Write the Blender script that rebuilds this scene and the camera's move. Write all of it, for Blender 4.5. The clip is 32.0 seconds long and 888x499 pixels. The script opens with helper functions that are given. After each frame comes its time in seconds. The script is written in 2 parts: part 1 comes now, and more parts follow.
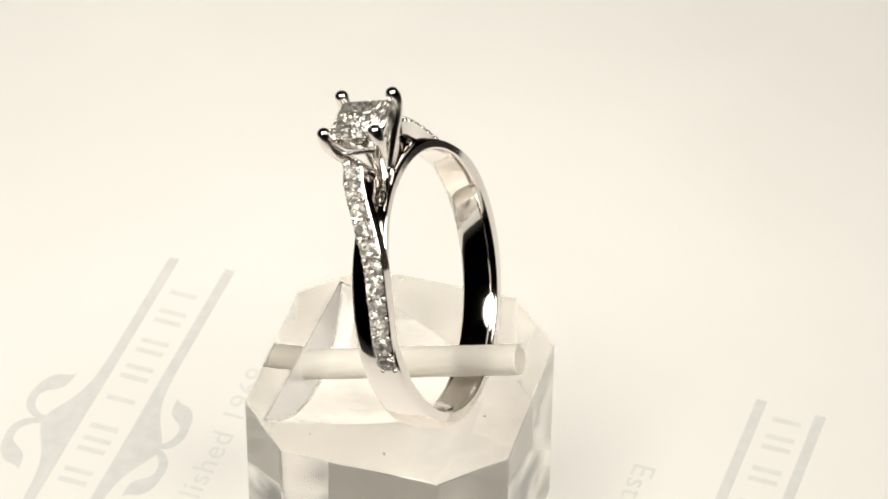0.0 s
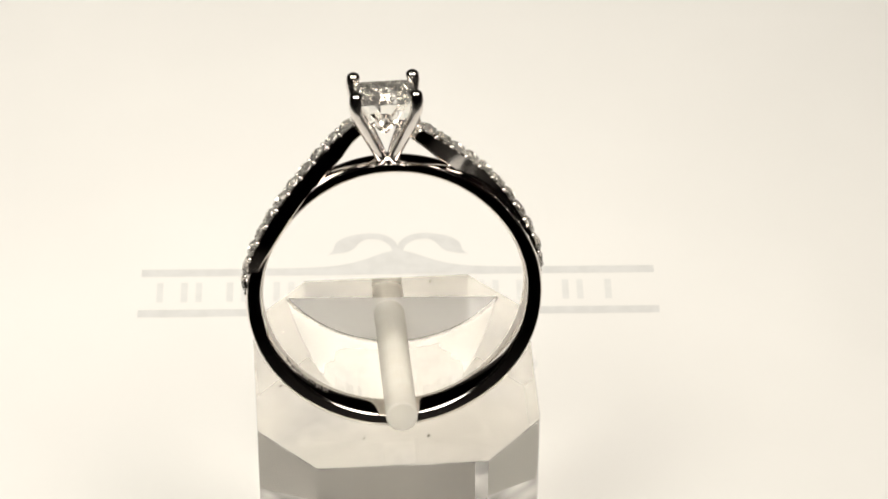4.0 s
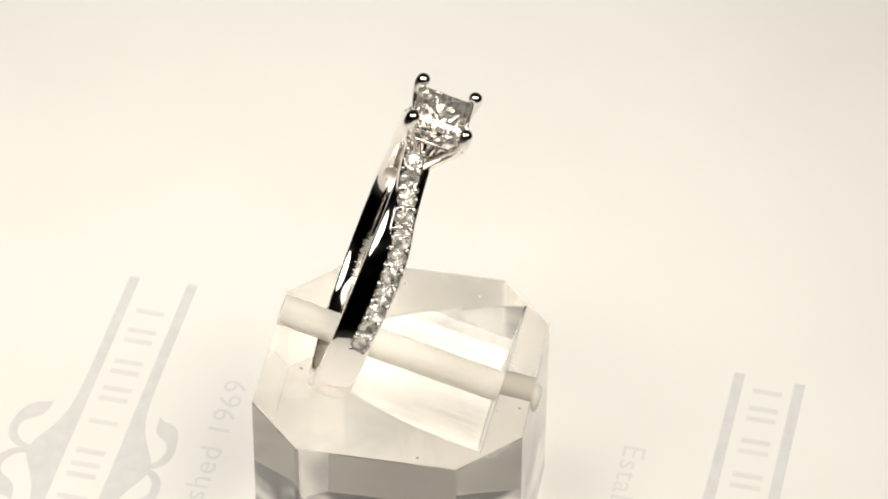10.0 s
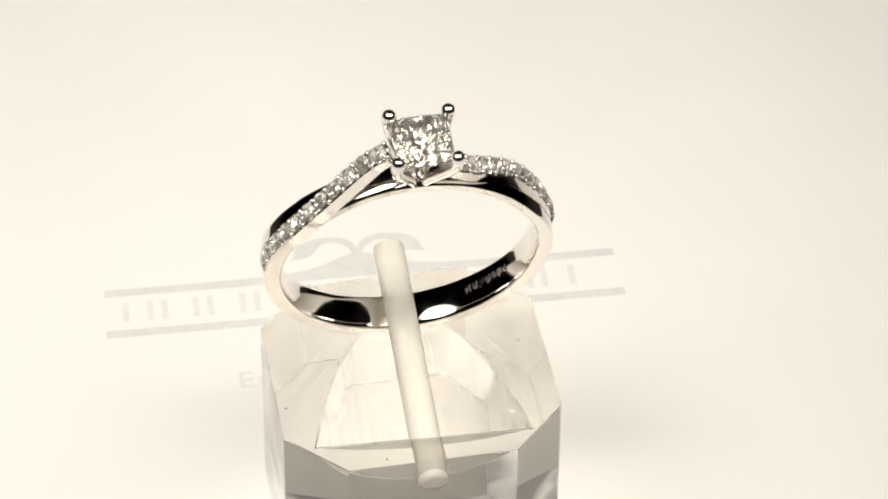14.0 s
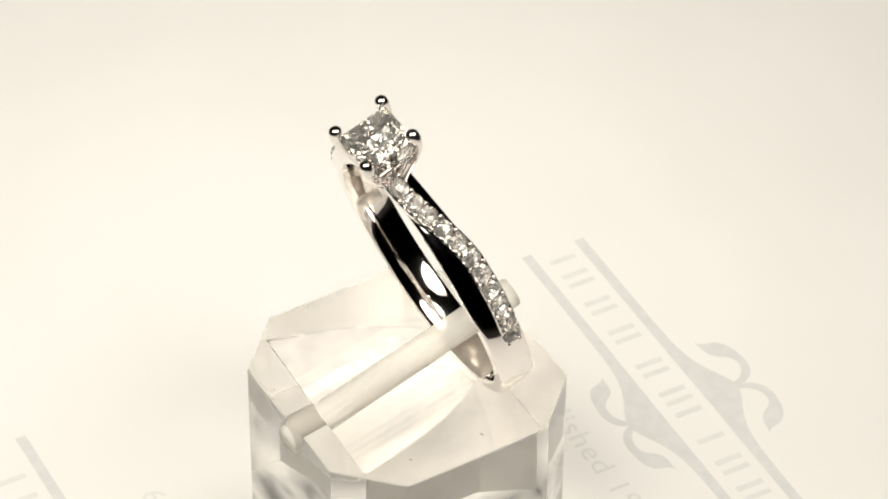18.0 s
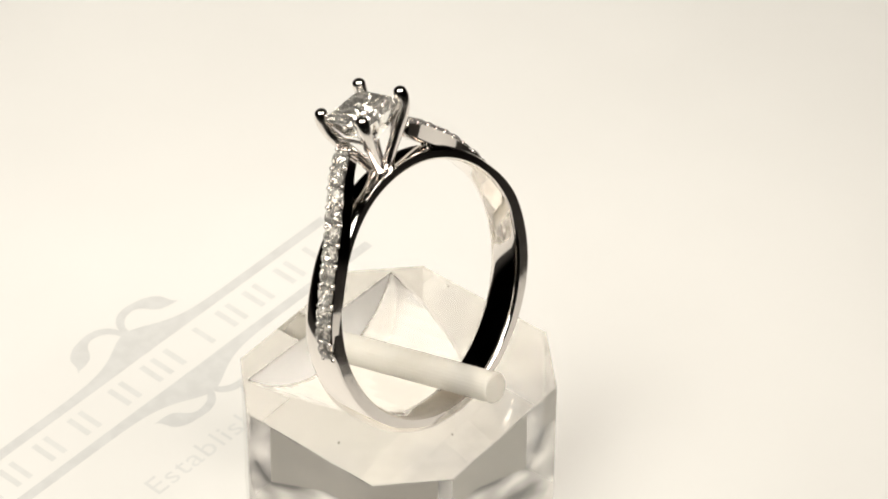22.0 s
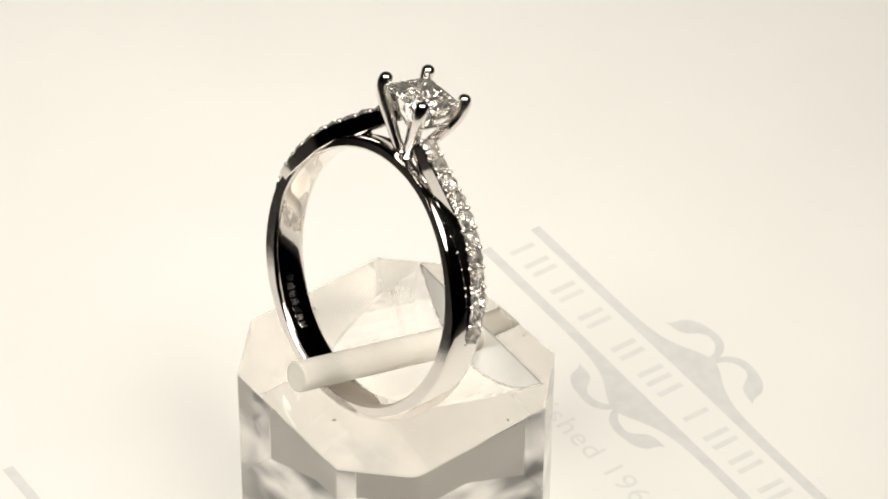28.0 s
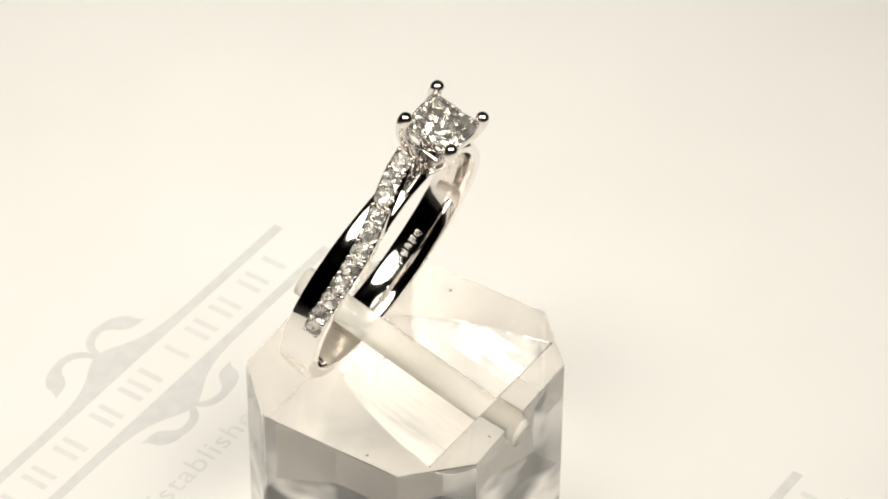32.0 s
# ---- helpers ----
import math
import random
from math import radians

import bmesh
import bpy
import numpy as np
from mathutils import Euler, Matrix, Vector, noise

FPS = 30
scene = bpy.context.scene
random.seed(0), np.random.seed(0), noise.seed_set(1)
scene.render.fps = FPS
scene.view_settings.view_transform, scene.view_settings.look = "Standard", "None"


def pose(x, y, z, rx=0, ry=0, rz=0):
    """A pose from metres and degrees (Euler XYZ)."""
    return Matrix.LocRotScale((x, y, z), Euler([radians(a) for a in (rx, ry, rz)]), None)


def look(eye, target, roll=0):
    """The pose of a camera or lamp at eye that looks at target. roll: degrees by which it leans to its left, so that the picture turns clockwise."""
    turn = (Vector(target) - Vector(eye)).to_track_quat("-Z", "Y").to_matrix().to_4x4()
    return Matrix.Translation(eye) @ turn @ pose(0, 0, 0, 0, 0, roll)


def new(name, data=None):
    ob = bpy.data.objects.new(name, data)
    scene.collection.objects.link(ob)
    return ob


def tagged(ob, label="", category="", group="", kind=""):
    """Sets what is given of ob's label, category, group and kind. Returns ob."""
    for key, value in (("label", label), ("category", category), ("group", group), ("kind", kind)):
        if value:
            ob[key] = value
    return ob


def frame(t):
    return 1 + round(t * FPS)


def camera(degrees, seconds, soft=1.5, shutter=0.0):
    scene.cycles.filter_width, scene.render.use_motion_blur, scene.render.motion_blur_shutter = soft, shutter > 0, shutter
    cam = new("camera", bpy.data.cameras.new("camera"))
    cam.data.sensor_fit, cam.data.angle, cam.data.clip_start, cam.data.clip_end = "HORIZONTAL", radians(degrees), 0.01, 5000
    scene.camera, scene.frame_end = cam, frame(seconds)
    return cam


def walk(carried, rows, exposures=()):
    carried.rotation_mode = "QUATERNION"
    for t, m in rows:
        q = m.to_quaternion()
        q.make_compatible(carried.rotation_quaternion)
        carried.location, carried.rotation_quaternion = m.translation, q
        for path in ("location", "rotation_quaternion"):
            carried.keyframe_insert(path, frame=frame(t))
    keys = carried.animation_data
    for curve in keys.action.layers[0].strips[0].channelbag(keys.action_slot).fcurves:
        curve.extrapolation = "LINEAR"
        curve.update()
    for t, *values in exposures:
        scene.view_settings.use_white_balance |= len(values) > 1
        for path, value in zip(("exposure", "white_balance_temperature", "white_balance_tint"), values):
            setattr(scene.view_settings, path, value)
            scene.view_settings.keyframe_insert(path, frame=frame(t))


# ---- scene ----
cam = camera(13.41, 32.0, soft=1.9)
walk(cam, [(t, pose(0, -0.185037, 0.191147, 90 - 41.947, 0, -0.860) @ pose(0, 0, 0, 0, 0, 0.468)) for t in (0.0, 32.0)],
     exposures=[(0.0, 0.0), (32.0, 0.0)])
cam.data.dof.use_dof, cam.data.dof.focus_distance, cam.data.dof.aperture_fstop = True, 0.244, 230.0

# ---------------------------------------------------------------- light
world = bpy.data.worlds.new("world")
scene.world = world
world.use_nodes = True
world.node_tree.nodes["Background"].inputs["Color"].default_value = (1.0, 0.93, 0.84, 1)
world.node_tree.nodes["Background"].inputs["Strength"].default_value = 0.02


def lamp(name, eye, target, size, power, colour):
    data = bpy.data.lights.new(name, "AREA")
    data.shape, data.size, data.energy, data.color = "DISK", size, power, colour
    data.spread = radians(40)
    ob = new(name, data)
    ob.matrix_world = look(eye, target)
    return ob


lamp("lamp_left", (-0.125, -0.072, 0.305), (-0.009, 0.021, 0), 0.20, 0.0850, (1.0, 0.964, 0.878))
lamp("lamp_right", (0.125, -0.062, 0.305), (-0.015, 0.021, 0), 0.20, 0.0755, (1.0, 0.917, 0.820))

# ---------------------------------------------------------------- materials
TURN = 17.36167          # degrees a second, clockwise from above
START = 70.096


def nodes_of(name):
    m = bpy.data.materials.new(name)
    m.use_nodes = True
    return m, m.node_tree.nodes, m.node_tree.links, m.node_tree.nodes["Principled BSDF"]


def noise_into(m_nodes, links, scale, detail=4.0, rough=0.5):
    tc = m_nodes.new("ShaderNodeTexCoord")
    n = m_nodes.new("ShaderNodeTexNoise")
    n.inputs["Scale"].default_value = scale
    n.inputs["Detail"].default_value = detail
    n.inputs["Roughness"].default_value = rough
    links.new(tc.outputs["Object"], n.inputs["Vector"])
    return n


def ramp(m_nodes, links, source, stops):
    r = m_nodes.new("ShaderNodeValToRGB")
    r.color_ramp.elements[0].position, r.color_ramp.elements[0].color = stops[0][0], (*stops[0][1], 1)
    r.color_ramp.elements[1].position, r.color_ramp.elements[1].color = stops[-1][0], (*stops[-1][1], 1)
    r.color_ramp.interpolation = "EASE"
    links.new(source, r.inputs["Fac"])
    return r.outputs["Color"]


def bump_into(m_nodes, links, bsdf, height, strength, distance):
    b = m_nodes.new("ShaderNodeBump")
    b.inputs["Strength"].default_value, b.inputs["Distance"].default_value = strength, distance
    links.new(height, b.inputs["Height"])
    links.new(b.outputs["Normal"], bsdf.inputs["Normal"])


def paper_material():
    m, n, l, b = nodes_of("white_card")
    big = noise_into(n, l, 40.0, 3.0)
    l.new(ramp(n, l, big.outputs["Fac"], [(0.3, (0.80, 0.79, 0.76)), (0.7, (0.83, 0.82, 0.79))]), b.inputs["Base Color"])
    b.inputs["Roughness"].default_value = 0.6
    fine = noise_into(n, l, 6000.0, 3.0)
    bump_into(n, l, b, fine.outputs["Fac"], 0.15, 0.00003)
    return m


def ink_material(name, lo, hi):
    m, n, l, b = nodes_of(name)
    t = noise_into(n, l, 900.0, 4.0)
    l.new(ramp(n, l, t.outputs["Fac"], [(0.3, lo), (0.7, hi)]), b.inputs["Base Color"])
    b.inputs["Roughness"].default_value = 0.55
    return m


def metal_material(name, colour, rough):
    m, n, l, b = nodes_of(name)
    b.inputs["Metallic"].default_value = 1.0
    b.inputs["Base Color"].default_value = (*colour, 1)
    t = noise_into(n, l, 900.0, 5.0)
    l.new(ramp(n, l, t.outputs["Fac"], [(0.3, (rough * 0.6,) * 3), (0.8, (rough * 1.5,) * 3)]), b.inputs["Roughness"])
    wave = noise_into(n, l, 350.0, 2.0)
    bump_into(n, l, b, wave.outputs["Fac"], 0.11, 0.00008)
    return m


def clear_material(name, ior, rough, colour=(1, 1, 1), bump=0.0):
    m, n, l, b = nodes_of(name)
    b.inputs["Base Color"].default_value = (*colour, 1)
    b.inputs["Transmission Weight"].default_value = 1.0
    b.inputs["IOR"].default_value, b.inputs["Roughness"].default_value = ior, rough
    if bump:
        t = noise_into(n, l, 260.0, 3.0)
        bump_into(n, l, b, t.outputs["Fac"], bump, 0.0002)
    return m


def milled_material():
    """The scooped recess: clear, with fine tool marks along the cut and a few broad waves."""
    m, n, l, b = nodes_of("milled_acrylic")
    b.inputs["Base Color"].default_value = (0.52, 0.50, 0.465, 1)
    b.inputs["Transmission Weight"].default_value = 1.0
    b.inputs["IOR"].default_value, b.inputs["Roughness"].default_value = 1.49, 0.07
    marks = noise_into(n, l, 1500.0, 3.0)
    lie = n.new("ShaderNodeMapping")
    lie.inputs["Scale"].default_value = (1.0, 0.10, 0.35)
    l.new(n["Texture Coordinate"].outputs["Object"], lie.inputs["Vector"])
    l.new(lie.outputs["Vector"], marks.inputs["Vector"])
    broad = noise_into(n, l, 220.0, 2.0)
    both = n.new("ShaderNodeMath")
    both.operation = "MULTIPLY_ADD"
    both.inputs[1].default_value = 0.05
    l.new(marks.outputs["Fac"], both.inputs[0])
    l.new(broad.outputs["Fac"], both.inputs[2])
    bump_into(n, l, b, both.outputs[0], 0.35, 0.0002)
    return m


def caustic_base_material():
    """The underside: rough, with random pale patches that imitate caustic light under the block."""
    m, n, l, b = nodes_of("caustic_patch_acrylic")
    b.inputs["IOR"].default_value = 1.49
    patch = noise_into(n, l, 150.0, 2.0, 0.45)
    # less transmission in noise patches: bright spots in place of focused light
    caustic_patch = n.new("ShaderNodeMath")
    caustic_patch.operation = "MULTIPLY_ADD"
    caustic_patch.inputs[1].default_value, caustic_patch.inputs[2].default_value = -5.0, 3.15
    caustic_patch.use_clamp = True
    l.new(patch.outputs["Fac"], caustic_patch.inputs[0])
    l.new(caustic_patch.outputs[0], b.inputs["Transmission Weight"])
    b.inputs["Roughness"].default_value = 0.34
    grain = noise_into(n, l, 900.0, 3.0)
    l.new(ramp(n, l, grain.outputs["Fac"], [(0.3, (0.88, 0.87, 0.85)), (0.7, (0.96, 0.95, 0.93))]), b.inputs["Base Color"])
    bump_into(n, l, b, grain.outputs["Fac"], 0.25, 0.0001)
    return m


def frosted_material():
    m, n, l, b = nodes_of("frosted_acrylic")
    t = noise_into(n, l, 700.0, 4.0)
    l.new(ramp(n, l, t.outputs["Fac"], [(0.3, (0.95, 0.92, 0.85)), (0.7, (0.99, 0.97, 0.91))]), b.inputs["Base Color"])
    b.inputs["Transmission Weight"].default_value = 0.48
    b.inputs["Roughness"].default_value, b.inputs["IOR"].default_value = 0.5, 1.12
    return m


def matt_material(name, lo, hi, scale, rough=0.8):
    m, n, l, b = nodes_of(name)
    t = noise_into(n, l, scale, 5.0)
    l.new(ramp(n, l, t.outputs["Fac"], [(0.3, lo), (0.7, hi)]), b.inputs["Base Color"])
    b.inputs["Roughness"].default_value = rough
    return m


CARD = paper_material()
INK = ink_material("grey_ink", (0.64, 0.64, 0.625), (0.69, 0.69, 0.675))
INK_PALE = ink_material("pale_grey_ink", (0.70, 0.70, 0.68), (0.735, 0.735, 0.715))
GOLD = metal_material("white_gold", (0.86, 0.82, 0.785), 0.07)
STAMP = metal_material("stamped_gold", (0.86, 0.82, 0.785), 0.30)
CLAW = metal_material("burnished_white_gold", (0.86, 0.82, 0.785), 0.17)
# body tinted darker than recess and base: imitates the shade behind the block
ACRYLIC = clear_material("shade_tinted_acrylic", 1.49, 0.0, (0.295, 0.283, 0.260), 0.06)
MILLED = milled_material()
BASE = caustic_base_material()
SAWN = clear_material("sawn_acrylic", 1.53, 0.42, (0.90, 0.89, 0.87), 0.6)
SAWN.node_tree.nodes["Principled BSDF"].inputs["Transmission Weight"].default_value = 0.62
FROST = frosted_material()
DIAMOND = clear_material("diamond", 1.9, 0.0, (1.0, 0.985, 0.95))
ACCENT = clear_material("small_diamond", 1.8, 0.0, (1.0, 0.98, 0.945))
# metals for scattered pavilion facets, in place of the sparkle inside the stones
BACK = metal_material("mirror_glint_facets", (0.97, 0.955, 0.92), 0.03)
SOFT = metal_material("soft_glint_facets", (1.0, 0.985, 0.955), 0.17)
for stone, share in ((DIAMOND, 0.93), (ACCENT, 0.93)):
    stone.node_tree.nodes["Principled BSDF"].inputs["Transmission Weight"].default_value = share
DUST = matt_material("grey_dust", (0.10, 0.09, 0.08), (0.22, 0.20, 0.17), 4000.0)
TABLE = matt_material("dark_table", (0.016, 0.013, 0.011), (0.024, 0.020, 0.017), 20.0)
# tones of the added walls, set by the darks they mirror into the ring
UNSEEN_DARK = matt_material("unseen_dark_brown", (0.045, 0.036, 0.030), (0.065, 0.052, 0.044), 30.0)
WALL = matt_material("unseen_back_wall", (0.20, 0.18, 0.16), (0.24, 0.22, 0.20), 3.0)

# ---------------------------------------------------------------- helpers
MM = 0.001


def finish(name, bm, material, parent=None, label="", smooth=False, m=None):
    """Links a bmesh drawn in millimetres as one mesh object."""
    bmesh.ops.scale(bm, vec=(MM, MM, MM), verts=bm.verts)
    bmesh.ops.recalc_face_normals(bm, faces=bm.faces)
    me = bpy.data.meshes.new(name)
    bm.to_mesh(me)
    bm.free()
    me.materials.append(material)
    if smooth:
        me.polygons.foreach_set("use_smooth", [True] * len(me.polygons))
    ob = new(name, me)
    if m is not None:
        ob.matrix_world = m
    if parent is not None:
        ob.parent = parent
    if label:
        ob["label"] = label
    return ob


def part(name, bm, material, parent, label="", smooth=False):
    return finish(name, bm, material, parent, label, smooth)


def box(bm, x0, x1, y0, y1, z0, z1):
    r = bmesh.ops.create_cube(bm, size=1.0)
    for v in r["verts"]:
        v.co = Vector((x0 + (v.co.x + 0.5) * (x1 - x0), y0 + (v.co.y + 0.5) * (y1 - y0), z0 + (v.co.z + 0.5) * (z1 - z0)))
    return r["verts"]


def loops(bm, rings, closed, caps=True):
    """Skins a list of equal rings of points."""
    made = [[bm.verts.new(p) for p in ring] for ring in rings]
    n = len(made[0])
    for i in range(len(made) if closed else len(made) - 1):
        a, b = made[i], made[(i + 1) % len(made)]
        for j in range(n):
            bm.faces.new((a[j], a[(j + 1) % n], b[(j + 1) % n], b[j]))
    if caps and not closed:
        bm.faces.new(made[0])
        bm.faces.new(made[-1][::-1])
    return made


def crisp(bm, made, corners):
    """Marks the lengthwise edges at the given corners of a skinned profile as sharp."""
    for a, b in zip(made, made[1:] + made[:1]):
        for k in corners:
            e = bm.edges.get((a[k], b[k]))
            if e is not None:
                e.smooth = False


def tube(bm, path, radii, sides=16):
    """A round bar along a path with a radius at each point."""
    pts = [Vector(p) for p in path]
    rings = []
    ref = Vector((0.31, 0.95, 0.05))
    for i, p in enumerate(pts):
        d = (pts[min(i + 1, len(pts) - 1)] - pts[max(i - 1, 0)]).normalized()
        a = d.cross(ref).normalized()
        b = d.cross(a)
        rings.append([p + (a * math.cos(k * math.tau / sides) + b * math.sin(k * math.tau / sides)) * radii[i] for k in range(sides)])
    loops(bm, rings, False)


def smoothstep(x):
    x = min(1.0, max(0.0, x))
    return x * x * (3 - 2 * x)


def spline(pts, n):
    """Catmull-Rom through the points, n samples of even arc length."""
    P = [Vector(p) for p in pts]
    P = [2 * P[0] - P[1]] + P + [2 * P[-1] - P[-2]]
    fine = []
    for i in range(1, len(P) - 2):
        for k in range(24):
            t = k / 24
            a, b, c, d = P[i - 1], P[i], P[i + 1], P[i + 2]
            fine.append(0.5 * ((2 * b) + (c - a) * t + (2 * a - 5 * b + 4 * c - d) * t * t + (3 * b - a - 3 * c + d) * t ** 3))
    fine.append(P[-2])
    run = [0.0]
    for a, b in zip(fine, fine[1:]):
        run.append(run[-1] + (b - a).length)
    out, j = [], 0
    for k in range(n):
        s = run[-1] * k / (n - 1)
        while j < len(run) - 2 and run[j + 1] < s:
            j += 1
        f = (s - run[j]) / max(1e-9, run[j + 1] - run[j])
        out.append(fine[j].lerp(fine[j + 1], min(1, max(0, f))))
    return out


def empty(name, m=None):
    ob = new(name)
    ob.empty_display_size = 0.005
    if m is not None:
        ob.matrix_world = m
    return ob


# ---------------------------------------------------------------- an unseen room round the table, added for reflections
def room():
    b = bmesh.new()
    box(b, -600, 600, -500, 700, -30, -0.4)
    tagged(finish("tabletop", b, TABLE), "dark matt tabletop under a white card", "table", kind="structure")
    for name, dims in (("wall_north", (-1500, 1500, 1500, 1550, -800, 1600)), ("wall_south", (-1500, 1500, -1550, -1500, -800, 1600)),
                       ("wall_east", (1500, 1550, -1500, 1500, -800, 1600)), ("wall_west", (-1550, -1500, -1500, 1500, -800, 1600)),
                       ("ceiling", (-1500, 1500, -1500, 1500, 1600, 1650)), ("floor", (-1500, 1500, -1500, 1500, -850, -800))):
        b = bmesh.new()
        box(b, *dims)
        tagged(finish(name, b, WALL if name == "wall_north" else UNSEEN_DARK), "unseen room surface added for the reflections", "ceiling" if name == "ceiling" else "floor" if name == "floor" else "wall", kind="structure")


room()


# ---------------------------------------------------------------- the printed card
def flat(bm, outline, z1=0.03):
    vs = [bm.verts.new((x, y, z1)) for x, y in outline]
    bm.faces.new(vs)


def ribbon(bm, pts, widths, z):
    """A flat band along a path with changing width."""
    pts = [Vector((*p, 0)) for p in pts]
    left, right = [], []
    for i, p in enumerate(pts):
        d = (pts[min(i + 1, len(pts) - 1)] - pts[max(i - 1, 0)]).normalized()
        n = Vector((-d.y, d.x, 0)) * widths[i] * 0.5
        left.append(bm.verts.new((p.x + n.x, p.y + n.y, z)))
        right.append(bm.verts.new((p.x - n.x, p.y - n.y, z)))
    for i in range(len(pts) - 1):
        bm.faces.new((left[i], right[i], right[i + 1], left[i + 1]))


def curl(bm, sx, base, sy, z):
    """Half of a scroll: rises from the swelling's peak, bends over and ends in a pointed leaf beside the rule."""
    tall = 1.0 if sy > 0 else 0.82
    path = [(0.15, 2.2), (0.38, 3.05), (1.1, 3.75), (2.2, 3.95), (3.2, 3.6), (3.95, 2.95), (4.6, 2.3), (5.25, 1.86)]
    path = [(sx * x, base + sy * y * tall) for x, y in path]
    pts = [(p.x, p.y) for p in spline([(*p, 0) for p in path], 44)]
    w = [0.48 + 0.18 * smoothstep(i / 10) + 0.78 * smoothstep((i - 20) / 12) - 1.40 * smoothstep((i - 33) / 10) for i in range(44)]
    ribbon(bm, pts, w, z)


def printed_logo(sheet, turn):
    spin = pose(0, 0, 0, 0, 0, turn)

    def put(name, b, ink, label=""):
        bmesh.ops.transform(b, matrix=spin, verts=b.verts)
        for f in b.faces:
            f.normal_update()
        me_ob = part(name, b, ink, sheet, label)
        return me_ob

    for base, sy, half in ((25.2, 1, 19.25), (20.75, -1, 19.4)):
        b = bmesh.new()
        pts = [(-half + 2 * half * i / 96, base) for i in range(97)]
        w = []
        for x, _ in pts:
            w.append(0.80 + 1.95 * math.exp(-(abs(x) / 2.9) ** 1.5))
        ribbon(b, [(x, y + sy * (ww - 0.80) * 0.5) for (x, y), ww in zip(pts, w)], w, 0.02)
        put("printed_rule", b, INK, "grey printed rule swelling in the middle")
        b = bmesh.new()
        curl(b, 1, base, sy, 0.025)
        curl(b, -1, base, sy, 0.0255)
        put("printed_scroll", b, INK, "pair of grey printed leaf scrolls")
    x = -18.2
    for width in (2.9, 3.4, 3.5, 4.1, 3.3, 2.4, -2.0, 3.5, 2.9, 3.4, 3.2):
        if width < 0:
            x -= width
            continue
        b = bmesh.new()
        for x0, x1 in ((x + 0.15, x + 0.62), (x + width - 0.95, x + width - 0.45)):
            flat(b, [(x0, 21.95), (x1, 21.95), (x1, 24.1), (x0, 24.1)], z1=0.02)
        put("letter_bar", b, INK_PALE)
        x += width
    curve = bpy.data.curves.new("line", "FONT")
    curve.body, curve.size, curve.align_x = "Established 1969", 2.35, "CENTER"
    curve.space_character = 1.08
    tmp = new("line", curve)
    bpy.context.view_layer.update()
    me = bpy.data.meshes.new_from_object(tmp.evaluated_get(bpy.context.evaluated_depsgraph_get()))
    bpy.data.objects.remove(tmp)
    b = bmesh.new()
    b.from_mesh(me)
    bpy.data.meshes.remove(me)
    xs = [v.co.x for v in b.verts]
    k = 20.2 / (max(xs) - min(xs))
    for v in b.verts:
        v.co = Vector(((v.co.x - (max(xs) + min(xs)) / 2) * k, v.co.y + 13.95, 0.02))
    put("printed_line", b, INK_PALE, "pale printed words Established 1969")


def card():
    b = bmesh.new()
    rings = [[(r * math.cos(k * math.tau / 96), r * math.sin(k * math.tau / 96), z) for k in range(96)]
             for r, z in ((73.6, -0.3), (73.8, -0.2), (73.8, -0.05), (73.6, 0.0))]
    loops(b, rings, False)
    sheet = finish("printed_card", b, CARD)
    tagged(sheet, "white card disc with grey printed emblem lying on the dark table", "card")
    printed_logo(sheet, 0)
    printed_logo(sheet, 180)
    return sheet


CARD_SHEET = card()

# ---------------------------------------------------------------- the clear stand
LEAN = 16.0
RING_AT = (-0.58, -2.0, 23.27)


def octagon(hx, hy, k, z):
    return [(hx, hy - k, z), (hx - k, hy, z), (-hx + k, hy, z), (-hx, hy - k, z), (-hx, -hy + k, z), (-hx + k, -hy, z), (hx - k, -hy, z), (hx, -hy + k, z)]


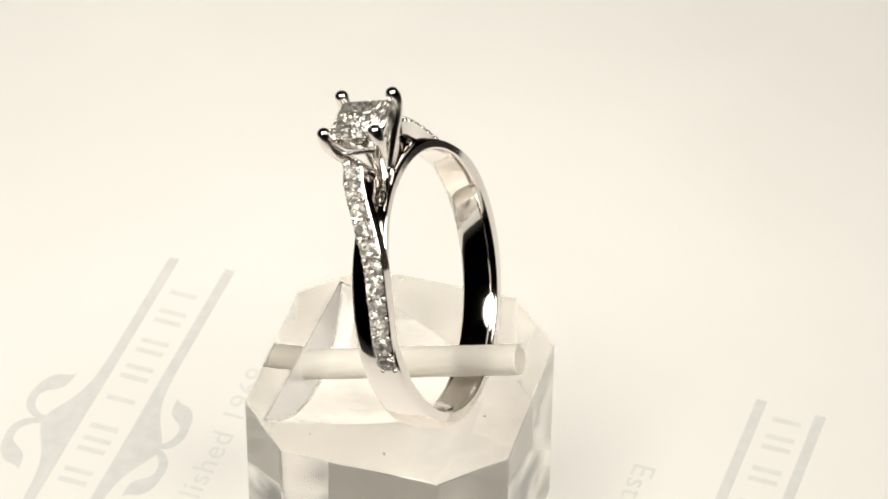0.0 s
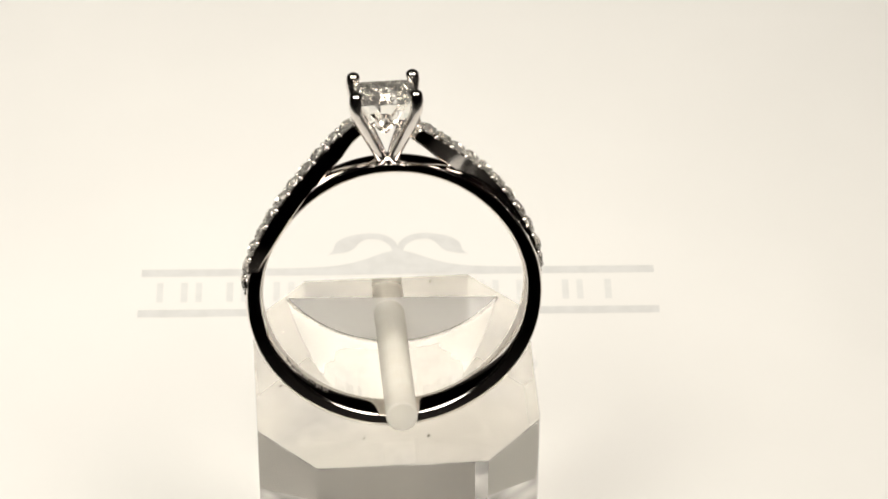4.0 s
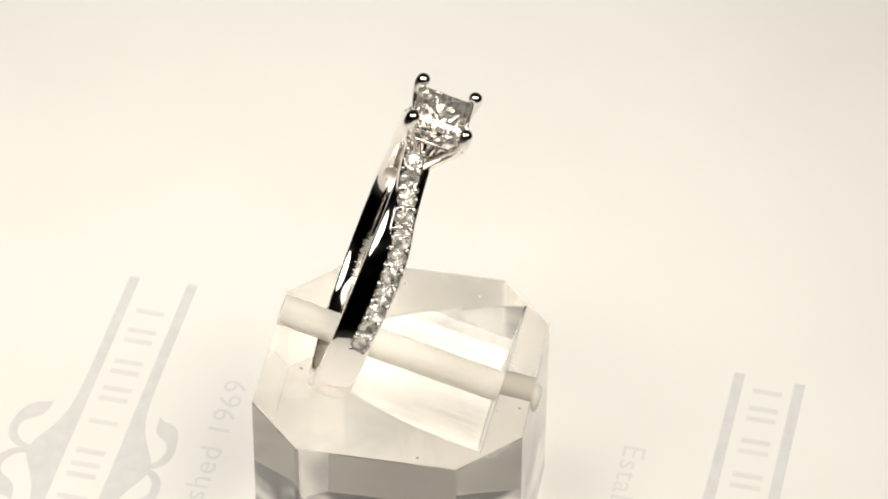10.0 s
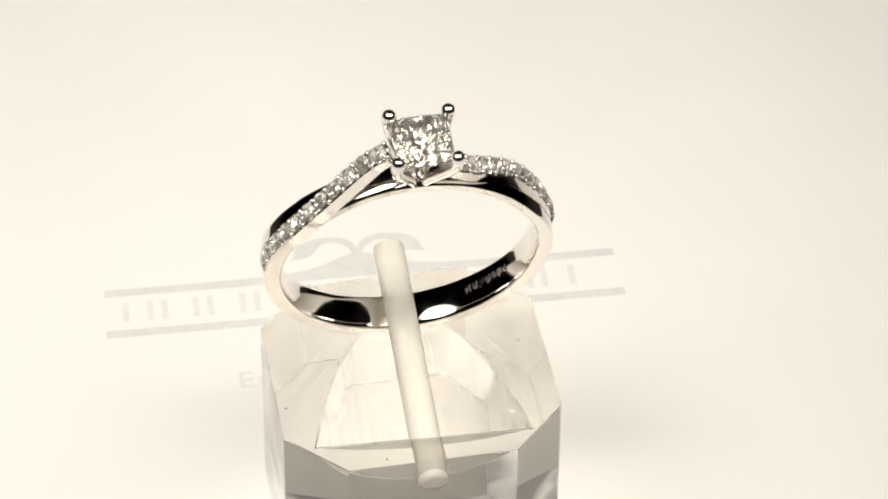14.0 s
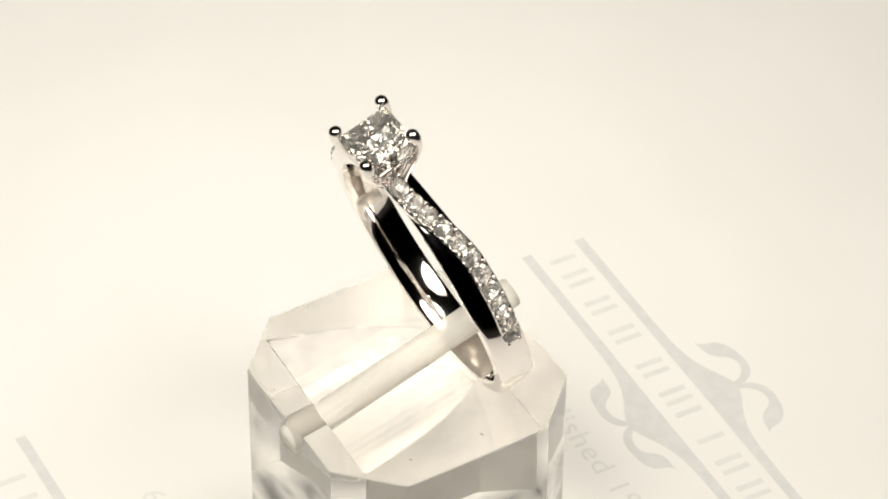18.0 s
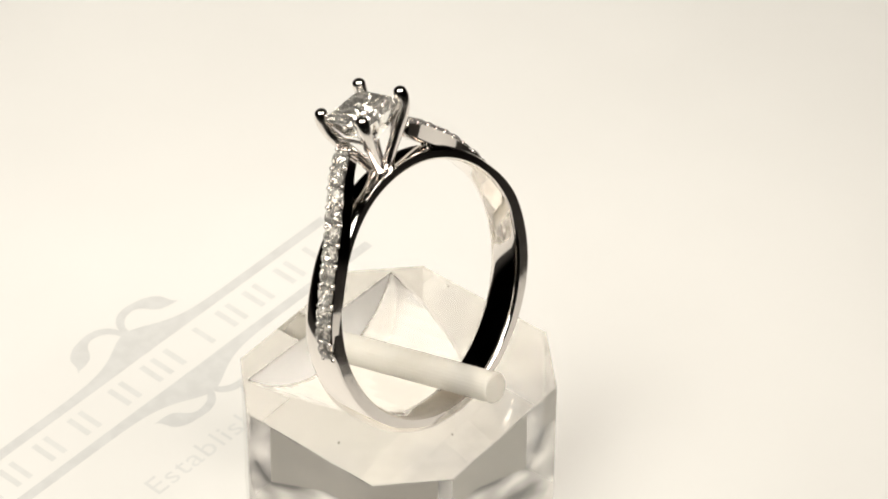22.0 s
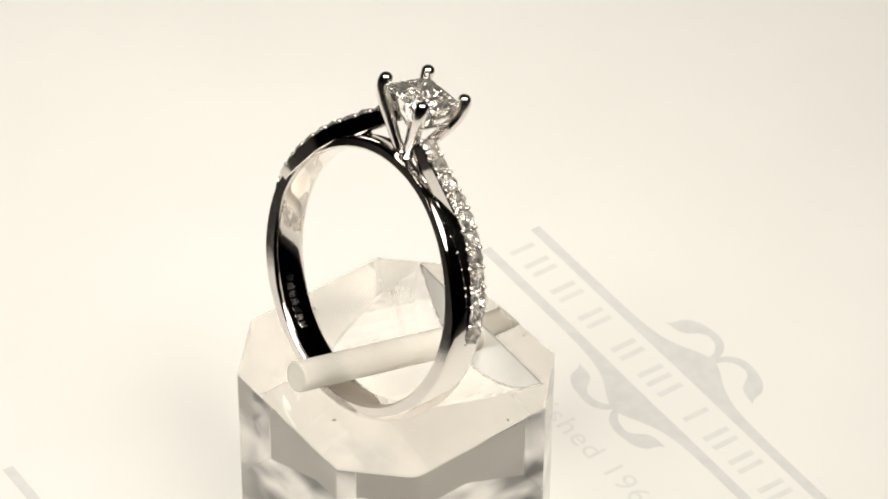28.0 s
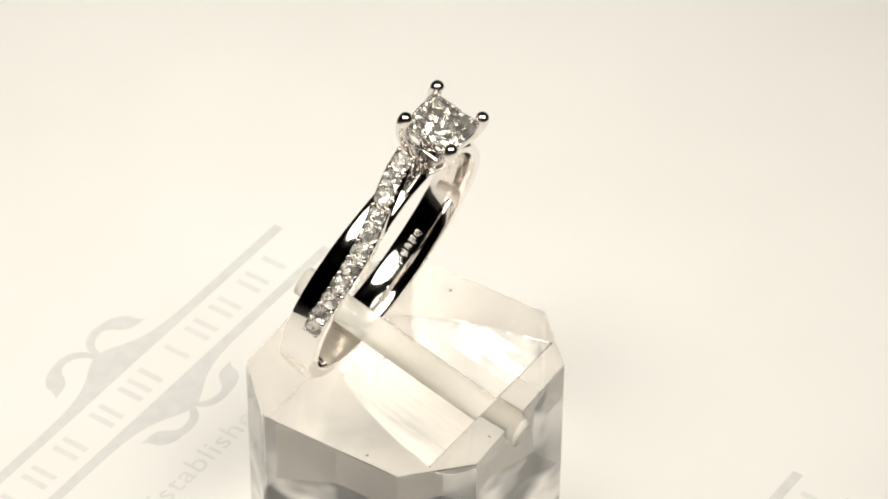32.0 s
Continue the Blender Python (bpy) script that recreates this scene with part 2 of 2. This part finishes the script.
def stand():
    root = empty("ring_stand")
    tagged(root, "clear acrylic octagonal ring stand with a frosted rod", "ring stand")
    top = 14.1
    b = bmesh.new()
    loops(b, [octagon(9.45 - d, 9.2 - d, 3.78 - 0.4 * d, z) for d, z in ((0.0, 0.05), (0.0, top - 0.10), (0.03, top - 0.03), (0.10, top))], False)
    upright = [e for e in b.edges if abs(e.verts[0].co.z - e.verts[1].co.z) > 5 and e.verts[0].co.x * (1 if e.verts[0].co.y < 0 else -1) > 8]
    bmesh.ops.bevel(b, geom=upright, offset=0.30, offset_type="OFFSET", segments=4, profile=0.5, affect="EDGES")
    bmesh.ops.transform(b, matrix=pose(-0.52, -0.11, 0, 0, 0, 2.8), verts=b.verts)
    body = part("block", b, ACRYLIC, root, "clear acrylic block with cut corners")
    body.visible_shadow = False
    # scooped recess: a leaning round cutter that deepens towards the back and ends in a flat wall
    c = bmesh.new()
    axis = Vector((0, math.cos(radians(LEAN)), -math.sin(radians(LEAN))))
    up = Vector((0, math.sin(radians(LEAN)), math.cos(radians(LEAN))))
    low = Vector((-0.6, 6.0, 10.8))
    R = 9.5
    rings = []
    for s in (-30.0, 0.0):
        mid = low + up * R + axis * s
        rings.append([mid + Vector((math.sin(k * math.tau / 72), 0, 0)) * R + up * (-math.cos(k * math.tau / 72)) * R for k in range(72)])
    loops(c, rings, False)
    cutter = finish("cutter", c, ACRYLIC)
    for me in (cutter.data, body.data):
        me.materials.append(MILLED)
        me.materials.append(SAWN)
        me.materials.append(BASE)
    cutter.data.polygons.foreach_set("material_index", [2 if len(p.vertices) > 8 else 1 for p in cutter.data.polygons])
    for p in body.data.polygons:
        if p.normal.z < -0.9:
            p.material_index = 3
    mod = body.modifiers.new("cut", "BOOLEAN")
    mod.operation, mod.object, mod.solver = "DIFFERENCE", cutter, "EXACT"
    bpy.context.view_layer.update()
    cut = bpy.data.meshes.new_from_object(body.evaluated_get(bpy.context.evaluated_depsgraph_get()))
    body.modifiers.clear()
    # the milled edges are slightly broken
    e = bmesh.new()
    e.from_mesh(cut)
    rim = [k for k in e.edges if len(k.link_faces) == 2 and k.link_faces[0].material_index != k.link_faces[1].material_index
           and {k.link_faces[0].material_index, k.link_faces[1].material_index} & {1, 2}]
    bmesh.ops.bevel(e, geom=rim, offset=0.00012, offset_type="OFFSET", segments=2, profile=0.5, affect="EDGES", material=0)
    e.to_mesh(cut)
    e.free()
    body.data = cut
    bpy.data.objects.remove(cutter)
    # frosted rod
    b = bmesh.new()
    p0, p1 = Vector((-0.10, -8.40, 17.62)), Vector((-0.945, 9.28, 12.13))
    d = (p1 - p0).normalized()
    path = [p0, p0 + d * 0.05, p0 + d * 0.15] + [p0.lerp(p1, f) for f in (0.1, 0.3, 0.5, 0.7, 0.9)] + [p1 - d * 0.3, p1 - d * 0.1, p1]
    tube(b, path, [0.95, 1.02, 1.05, 1.05, 1.05, 1.05, 1.05, 1.05, 1.05, 0.98, 0.8], 28)
    part("rod", b, FROST, root, "frosted acrylic rod")
    # specks of dust and small chips on the top face
    for x, y, r in ((-8.2, -1.7, 0.11), (-2.6, -6.8, 0.09), (2.66, 7.13, 0.07), (2.07, 8.6, 0.10), (1.68, -6.6, 0.12), (8.2, 3.0, 0.10), (-8.1, 3.6, 0.08)):
        b = bmesh.new()
        bmesh.ops.create_icosphere(b, subdivisions=1, radius=r)
        bmesh.ops.transform(b, matrix=pose(x, y, top + 0.02, 0, 0, 40 * x) @ Matrix.Diagonal((1.5, 0.8, 0.35, 1)), verts=b.verts)
        part("speck", b, DUST, root, "dark speck of dust")
    return root


STAND = stand()


# ---------------------------------------------------------------- the ring
def brilliant(rad, table, crown, pav, n=8):
    """A round stone: table, crown and pavilion facets."""
    b = bmesh.new()
    tb = [b.verts.new((table * math.cos(k * math.tau / n), table * math.sin(k * math.tau / n), crown)) for k in range(n)]
    md = [b.verts.new((rad * 0.86 * math.cos((k + 0.5) * math.tau / n), rad * 0.86 * math.sin((k + 0.5) * math.tau / n), crown * 0.5)) for k in range(n)]
    gd = [b.verts.new((rad * math.cos(k * math.tau / n), rad * math.sin(k * math.tau / n), 0)) for k in range(n)]
    jit = lambda s: random.uniform(-s, s)
    lw = [b.verts.new((rad * (0.55 + jit(0.08)) * math.cos((k + 0.5 + jit(0.2)) * math.tau / n), rad * (0.55 + jit(0.08)) * math.sin((k + 0.5 + jit(0.2)) * math.tau / n), -pav * (0.52 + jit(0.22)))) for k in range(n)]
    cu = b.verts.new((rad * jit(0.12), rad * jit(0.12), -pav))
    b.faces.new(tb)
    for v in md + tb:
        v.co += Vector((jit(0.02), jit(0.02), jit(0.03)))
    for k in range(n):
        j = (k + 1) % n
        b.faces.new((tb[k], md[k], tb[j]))
        b.faces.new((tb[k], gd[k], md[k]))
        b.faces.new((tb[j], md[k], gd[j]))
        b.faces.new((md[k], gd[k], gd[j]))
        for f in (b.faces.new((gd[j], gd[k], lw[k])), b.faces.new((gd[j], lw[k], lw[j])), b.faces.new((lw[j], lw[k], cu))):
            # random metal facets imitate the small stones' flashes
            f.material_index = random.choice((0, 1, 1, 2, 2, 2))
    return b


def princess(half):
    """A square stone with a table, a two-step crown and chevron pavilion facets."""
    b = bmesh.new()

    def square(h, z, per):
        out = []
        cs = [(-h, -h), (h, -h), (h, h), (-h, h)]
        for i in range(4):
            x0, y0 = cs[i]
            x1, y1 = cs[(i + 1) % 4]
            for k in range(per):
                f = k / per
                out.append(b.verts.new((x0 + (x1 - x0) * f, y0 + (y1 - y0) * f, z)))
        return out

    n = 10
    tb = square(half * 0.70, 0.40, 1)
    b.faces.new(tb)
    mid = square(half * 0.88, 0.24, 2)
    top = square(half, 0.04, n)
    for i in range(4):
        j = (i + 1) % 4
        m0, m1, m2 = mid[2 * i], mid[2 * i + 1], mid[(2 * i + 2) % 8]
        b.faces.new((tb[i], m0, m1))
        b.faces.new((tb[i], m1, tb[j]))
        b.faces.new((tb[j], m1, m2))
        edge = [top[(n * i + k) % (4 * n)] for k in range(n + 1)]
        for k in range(n):
            b.faces.new((m0 if k < n // 2 else m2, edge[k], edge[k + 1]))
        b.faces.new((m0, edge[n // 2], m1))
        b.faces.new((m1, edge[n // 2], m2))
    # the pavilion: a shallow pyramid broken into small tilted facets, random metal ones imitating glints
    depth = half * 1.5
    grid = {}
    for i in range(n + 1):
        for j in range(n + 1):
            u, v = 2 * i / n - 1, 2 * j / n - 1
            rim = max(abs(u), abs(v)) > 0.999
            shake = 0.0 if rim else 0.05
            deep = depth * (1 - max(abs(u), abs(v))) ** 0.85 + (0.0 if rim else random.uniform(-0.17, 0.17))
            grid[i, j] = b.verts.new((half * u + random.uniform(-shake, shake), half * v + random.uniform(-shake, shake), -0.04 - max(0.0, deep)))
    for i in range(n):
        for j in range(n):
            p, q, r, t = grid[i, j], grid[i + 1, j], grid[i + 1, j + 1], grid[i, j + 1]
            for f in ((p, r, q), (p, t, r)) if (i < n // 2) == (j < n // 2) else ((p, t, q), (q, t, r)):
                b.faces.new(f).material_index = random.choice((0, 1, 1, 1, 1, 2, 2))
    low = [grid[k, 0] for k in range(n)] + [grid[n, k] for k in range(n)] + [grid[n - k, n] for k in range(n)] + [grid[0, n - k] for k in range(n)]
    for i in range(4 * n):
        j = (i + 1) % (4 * n)
        b.faces.new((top[i], low[i], low[j], top[j]))
    return b


HEAD = (-0.06, 0.24, 0.0)
STRAND = [(9.70, 0.60), (9.68, 1.75), (9.40, 2.95), (8.84, 4.2), (8.15, 5.5), (7.28, 6.8), (6.3, 8.0), (5.25, 9.05), (4.2, 10.05), (3.15, 10.95), (2.1, 11.7)]


def strand_path(s, n):
    """Top line of the stone-set strand on the side s: sways across the shank as it climbs."""
    pts = []
    for i, (x, z) in enumerate(STRAND):
        f = i / (len(STRAND) - 1)
        swing = smoothstep((f - 0.46) / 0.54)
        pts.append((s * x, s * (0.48 + 0.24 * smoothstep(f / 0.35) - 1.40 * swing) + 0.15 * swing, z))
    return spline(pts, n)


def hoop_profile(psi):
    """Axial range, inner radius and thickness of the plain hoop at psi degrees from its lowest point."""
    s, a = (1 if psi >= 0 else -1), abs(psi)
    full = 1.26
    near = -full + 0.30 * smoothstep((a - 110) / 60)
    far = full - 0.30 * smoothstep((a - 125) / 45)
    lo, hi = (near, far) if s > 0 else (-far, -near)
    side = smoothstep((a - 25) / 50)
    crown = 1.26 - 0.08 * side - 0.30 * smoothstep((a - 94) / 32)
    edge = 0.80 + 0.28 * side - 0.36 * smoothstep((a - 94) / 32)
    return lo, hi, 8.6 - 0.12 * smoothstep((a - 90) / 60), crown, edge


def ring():
    root = empty("diamond_ring")
    tagged(root, "polished white gold ring with square diamond on an acrylic stand", "ring")
    # hoop
    b = bmesh.new()
    rings = []
    n = 180
    for i in range(n):
        psi = -180 + 360 * i / n
        lo, hi, r0, th, te = hoop_profile(psi)
        mid, hw = (lo + hi) / 2, (hi - lo) / 2
        e = min(0.16, hw * 0.4)
        g = e / hw
        prof = [(-1, 0.20), (-1, te * 0.5), (-1, te - 0.06), (-1 + g * 0.5, te), (-1 + g * 1.6, te + (th - te) * 0.45), (-0.35, te + (th - te) * 0.9), (0.35, te + (th - te) * 0.9), (1 - g * 1.6, te + (th - te) * 0.45), (1 - g * 0.5, te),
                (1, te - 0.06), (1, te * 0.5), (1, 0.20), (0.97, 0.13), (0.88, 0.065), (0.6, 0.0), (0.2, -0.04), (-0.2, -0.04), (-0.6, 0.0), (-0.88, 0.065), (-0.97, 0.13)]
        a = radians(psi)
        rings.append([((r0 + q) * math.sin(a), mid + p * hw, -(r0 + q) * math.cos(a)) for p, q in prof])
    made = loops(b, rings, True)
    crisp(b, made, (0, 2, 9, 11))
    part("hoop", b, GOLD, root, "plain polished hoop", True)
    # stone-set shoulders
    stone_mesh = []
    claw_mesh = None
    for s in (1, -1):
        line = strand_path(s, 60)
        foot = [Vector((s * 9.40, s * 0.46, -0.9)), Vector((s * 9.60, s * 0.47, -0.2))]
        line = foot + line
        b = bmesh.new()
        rings = []
        for i, p in enumerate(line):
            d = (line[min(i + 1, 61)] - line[max(i - 1, 0)]).normalized()
            out = Vector((0, 1, 0)).cross(d) * (-s)
            if out.dot(p) < 0:
                out = -out
            out.normalize()
            side = d.cross(out).normalized()
            w = 0.50 + 0.18 * smoothstep((i - 1) / 8)
            deep = 0.82 + 0.42 * smoothstep((i - 4) / 22) - 0.22 * smoothstep((i - 50) / 11)
            prof = [(-w, -0.12), (-w * 0.86, -0.05), (-w * 0.6, -0.40), (w * 0.6, -0.40), (w * 0.86, -0.05), (w, -0.12), (w, -deep * 0.5), (w, -deep + 0.15), (w * 0.75, -deep), (-w * 0.75, -deep), (-w, -deep + 0.15), (-w, -deep * 0.5)]
            rings.append([p + side * u + out * v for u, v in prof])
        made = loops(b, rings, False)
        crisp(b, made, (0, 1, 2, 3, 4, 5, 7, 10))
        arm = part("shoulder", b, GOLD, root, "polished shoulder set with small stones", True)
        seats = strand_path(s, 11 * 4 + 1)
        for k in range(12):
            i = min(44, 4 * k)
            p = seats[i]
            d = (seats[min(i + 1, 44)] - seats[max(i - 1, 0)]).normalized()
            out = Vector((0, 1, 0)).cross(d)
            if out.dot(p) < 0:
                out = -out
            out.normalize()
            side = d.cross(out).normalized()
            for q in (-1, 1):
                if claw_mesh is None:
                    b = bmesh.new()
                    bmesh.ops.create_icosphere(b, subdivisions=2, radius=0.18)
                    claw = part("claw", b, GOLD, arm, "", True)
                    claw_mesh = claw.data
                else:
                    claw = new("claw", claw_mesh)
                    claw.parent = arm
                claw.location = (p + side * (0.40 + 0.12 * smoothstep(k / 3)) * q - out * 0.04) * MM
            if k == 11:
                continue
            j = i + 2
            p = seats[j]
            d = (seats[j + 1] - seats[j - 1]).normalized()
            out = Vector((0, 1, 0)).cross(d)
            if out.dot(p) < 0:
                out = -out
            out.normalize()
            side = out.cross(d).normalized()
            if len(stone_mesh) < 6:
                stone = part("accent_stone", brilliant(0.68, 0.36, 0.22, 0.32), ACCENT, arm, "small round clear stone")
                stone.data.materials.append(BACK)
                stone.data.materials.append(SOFT)
                stone_mesh.append(stone.data)
            else:
                stone = new("accent_stone", stone_mesh[(5 * k + s) % 6])
                stone.parent = arm
            stone.visible_shadow = False
            rot = Matrix((d, side, out)).transposed().to_4x4()
            stone.matrix_local = Matrix.Translation((p + out * 0.0) * MM) @ rot @ pose(0, 0, 0, random.uniform(-6, 6), random.uniform(-6, 6), random.uniform(0, 45))
    # four-claw head
    for sx in (-1, 1):
        for sy in (-1, 1):
            b = bmesh.new()
            path = spline([(sx * 0.32, sy * 0.32, 9.1), (sx * 0.62, sy * 0.58, 9.9), (sx * 1.35, sy * 1.2, 11.5), (sx * 1.86, sy * 1.73, 12.85), (sx * 1.96, sy * 1.83, 13.7), (sx * 1.91, sy * 1.785, 14.12)], 18)
            rad = [0.37 + 0.05 * smoothstep((i - 4) / 8) - 0.03 * smoothstep((i - 10) / 3) + 0.05 * smoothstep((i - 13) / 3) for i in range(18)]
            tip = path[-1]
            d = (path[-1] - path[-3]).normalized()
            for f in (0.35, 0.6, 0.8, 0.93):
                path.append(tip + d * 0.38 * f)
                rad.append(0.44 * math.sqrt(1 - f * f))
            tube(b, path, rad, 16)
            bmesh.ops.translate(b, vec=HEAD, verts=b.verts)
            part("prong", b, CLAW, root, "", True)
        b = bmesh.new()
        tube(b, [(sx * (1.66 - 0.08 * (1 - abs(y))), y, 12.30 - 0.10 * (1 - abs(y / 1.6))) for y in (-1.6, -1.2, -0.8, -0.4, 0, 0.4, 0.8, 1.2, 1.6)], [0.13] * 9, 10)
        bmesh.ops.translate(b, vec=HEAD, verts=b.verts)
        part("gallery_rail", b, CLAW, root, "", True)
    b = bmesh.new()
    tube(b, [(0, 0, 8.9), (0, 0, 9.2), (0, 0, 9.5)], [0.62, 0.55, 0.40], 16)
    part("head_base", b, GOLD, root, "", True)
    b = princess(1.86)
    bmesh.ops.translate(b, vec=(-0.06, 0.24, 13.6), verts=b.verts)
    gem = part("centre_stone", b, DIAMOND, root, "square clear diamond")
    gem.data.materials.append(BACK)
    gem.data.materials.append(SOFT)
    gem.visible_shadow = False
    # short posts that tie the shoulders to the hoop
    for s in (1, -1):
        b = bmesh.new()
        tube(b, [(s * 3.75, -0.25 * s, 8.0), (s * 3.95, -0.3 * s, 8.5), (s * 4.15, -0.36 * s, 8.95), (s * 4.35, -0.42 * s, 9.45)], [0.34, 0.21, 0.20, 0.30], 12)
        part("bridge_post", b, GOLD, root, "", True)
    # stamped marks inside the hoop
    for k in range(7):
        b = bmesh.new()
        a = 34 + 3.7 * k
        for q in range(4):
            x0, y0 = -0.2 + 0.11 * q, random.uniform(-0.36, -0.14)
            box(b, x0, x0 + random.uniform(0.04, 0.08), y0, random.uniform(0.10, 0.34), -0.03, 0.035)
        box(b, -0.16, 0.17, -0.03 + 0.05 * (k % 3), 0.03 + 0.05 * (k % 3), -0.03, 0.03)
        bmesh.ops.transform(b, matrix=Matrix.Rotation(radians(a), 4, "Y") @ Matrix.Translation((0, -0.2, -8.56)), verts=b.verts)
        part("stamped_mark", b, STAMP, root, "")
    return root


RING = ring()
RING_POSE = Matrix.Translation(Vector(RING_AT) * MM) @ pose(0, 0, 0, -18.0, 0, 3.0) @ pose(0, 0, 0, 0, -0.8, 0)


def motions():
    rows = [(0.5 * i, pose(0, 0, 0, 0, 0, START - TURN * 0.5 * i)) for i in range(65)]
    walk(CARD_SHEET, rows)
    walk(STAND, rows)
    walk(RING, [(t, m @ RING_POSE) for t, m in rows])


motions()
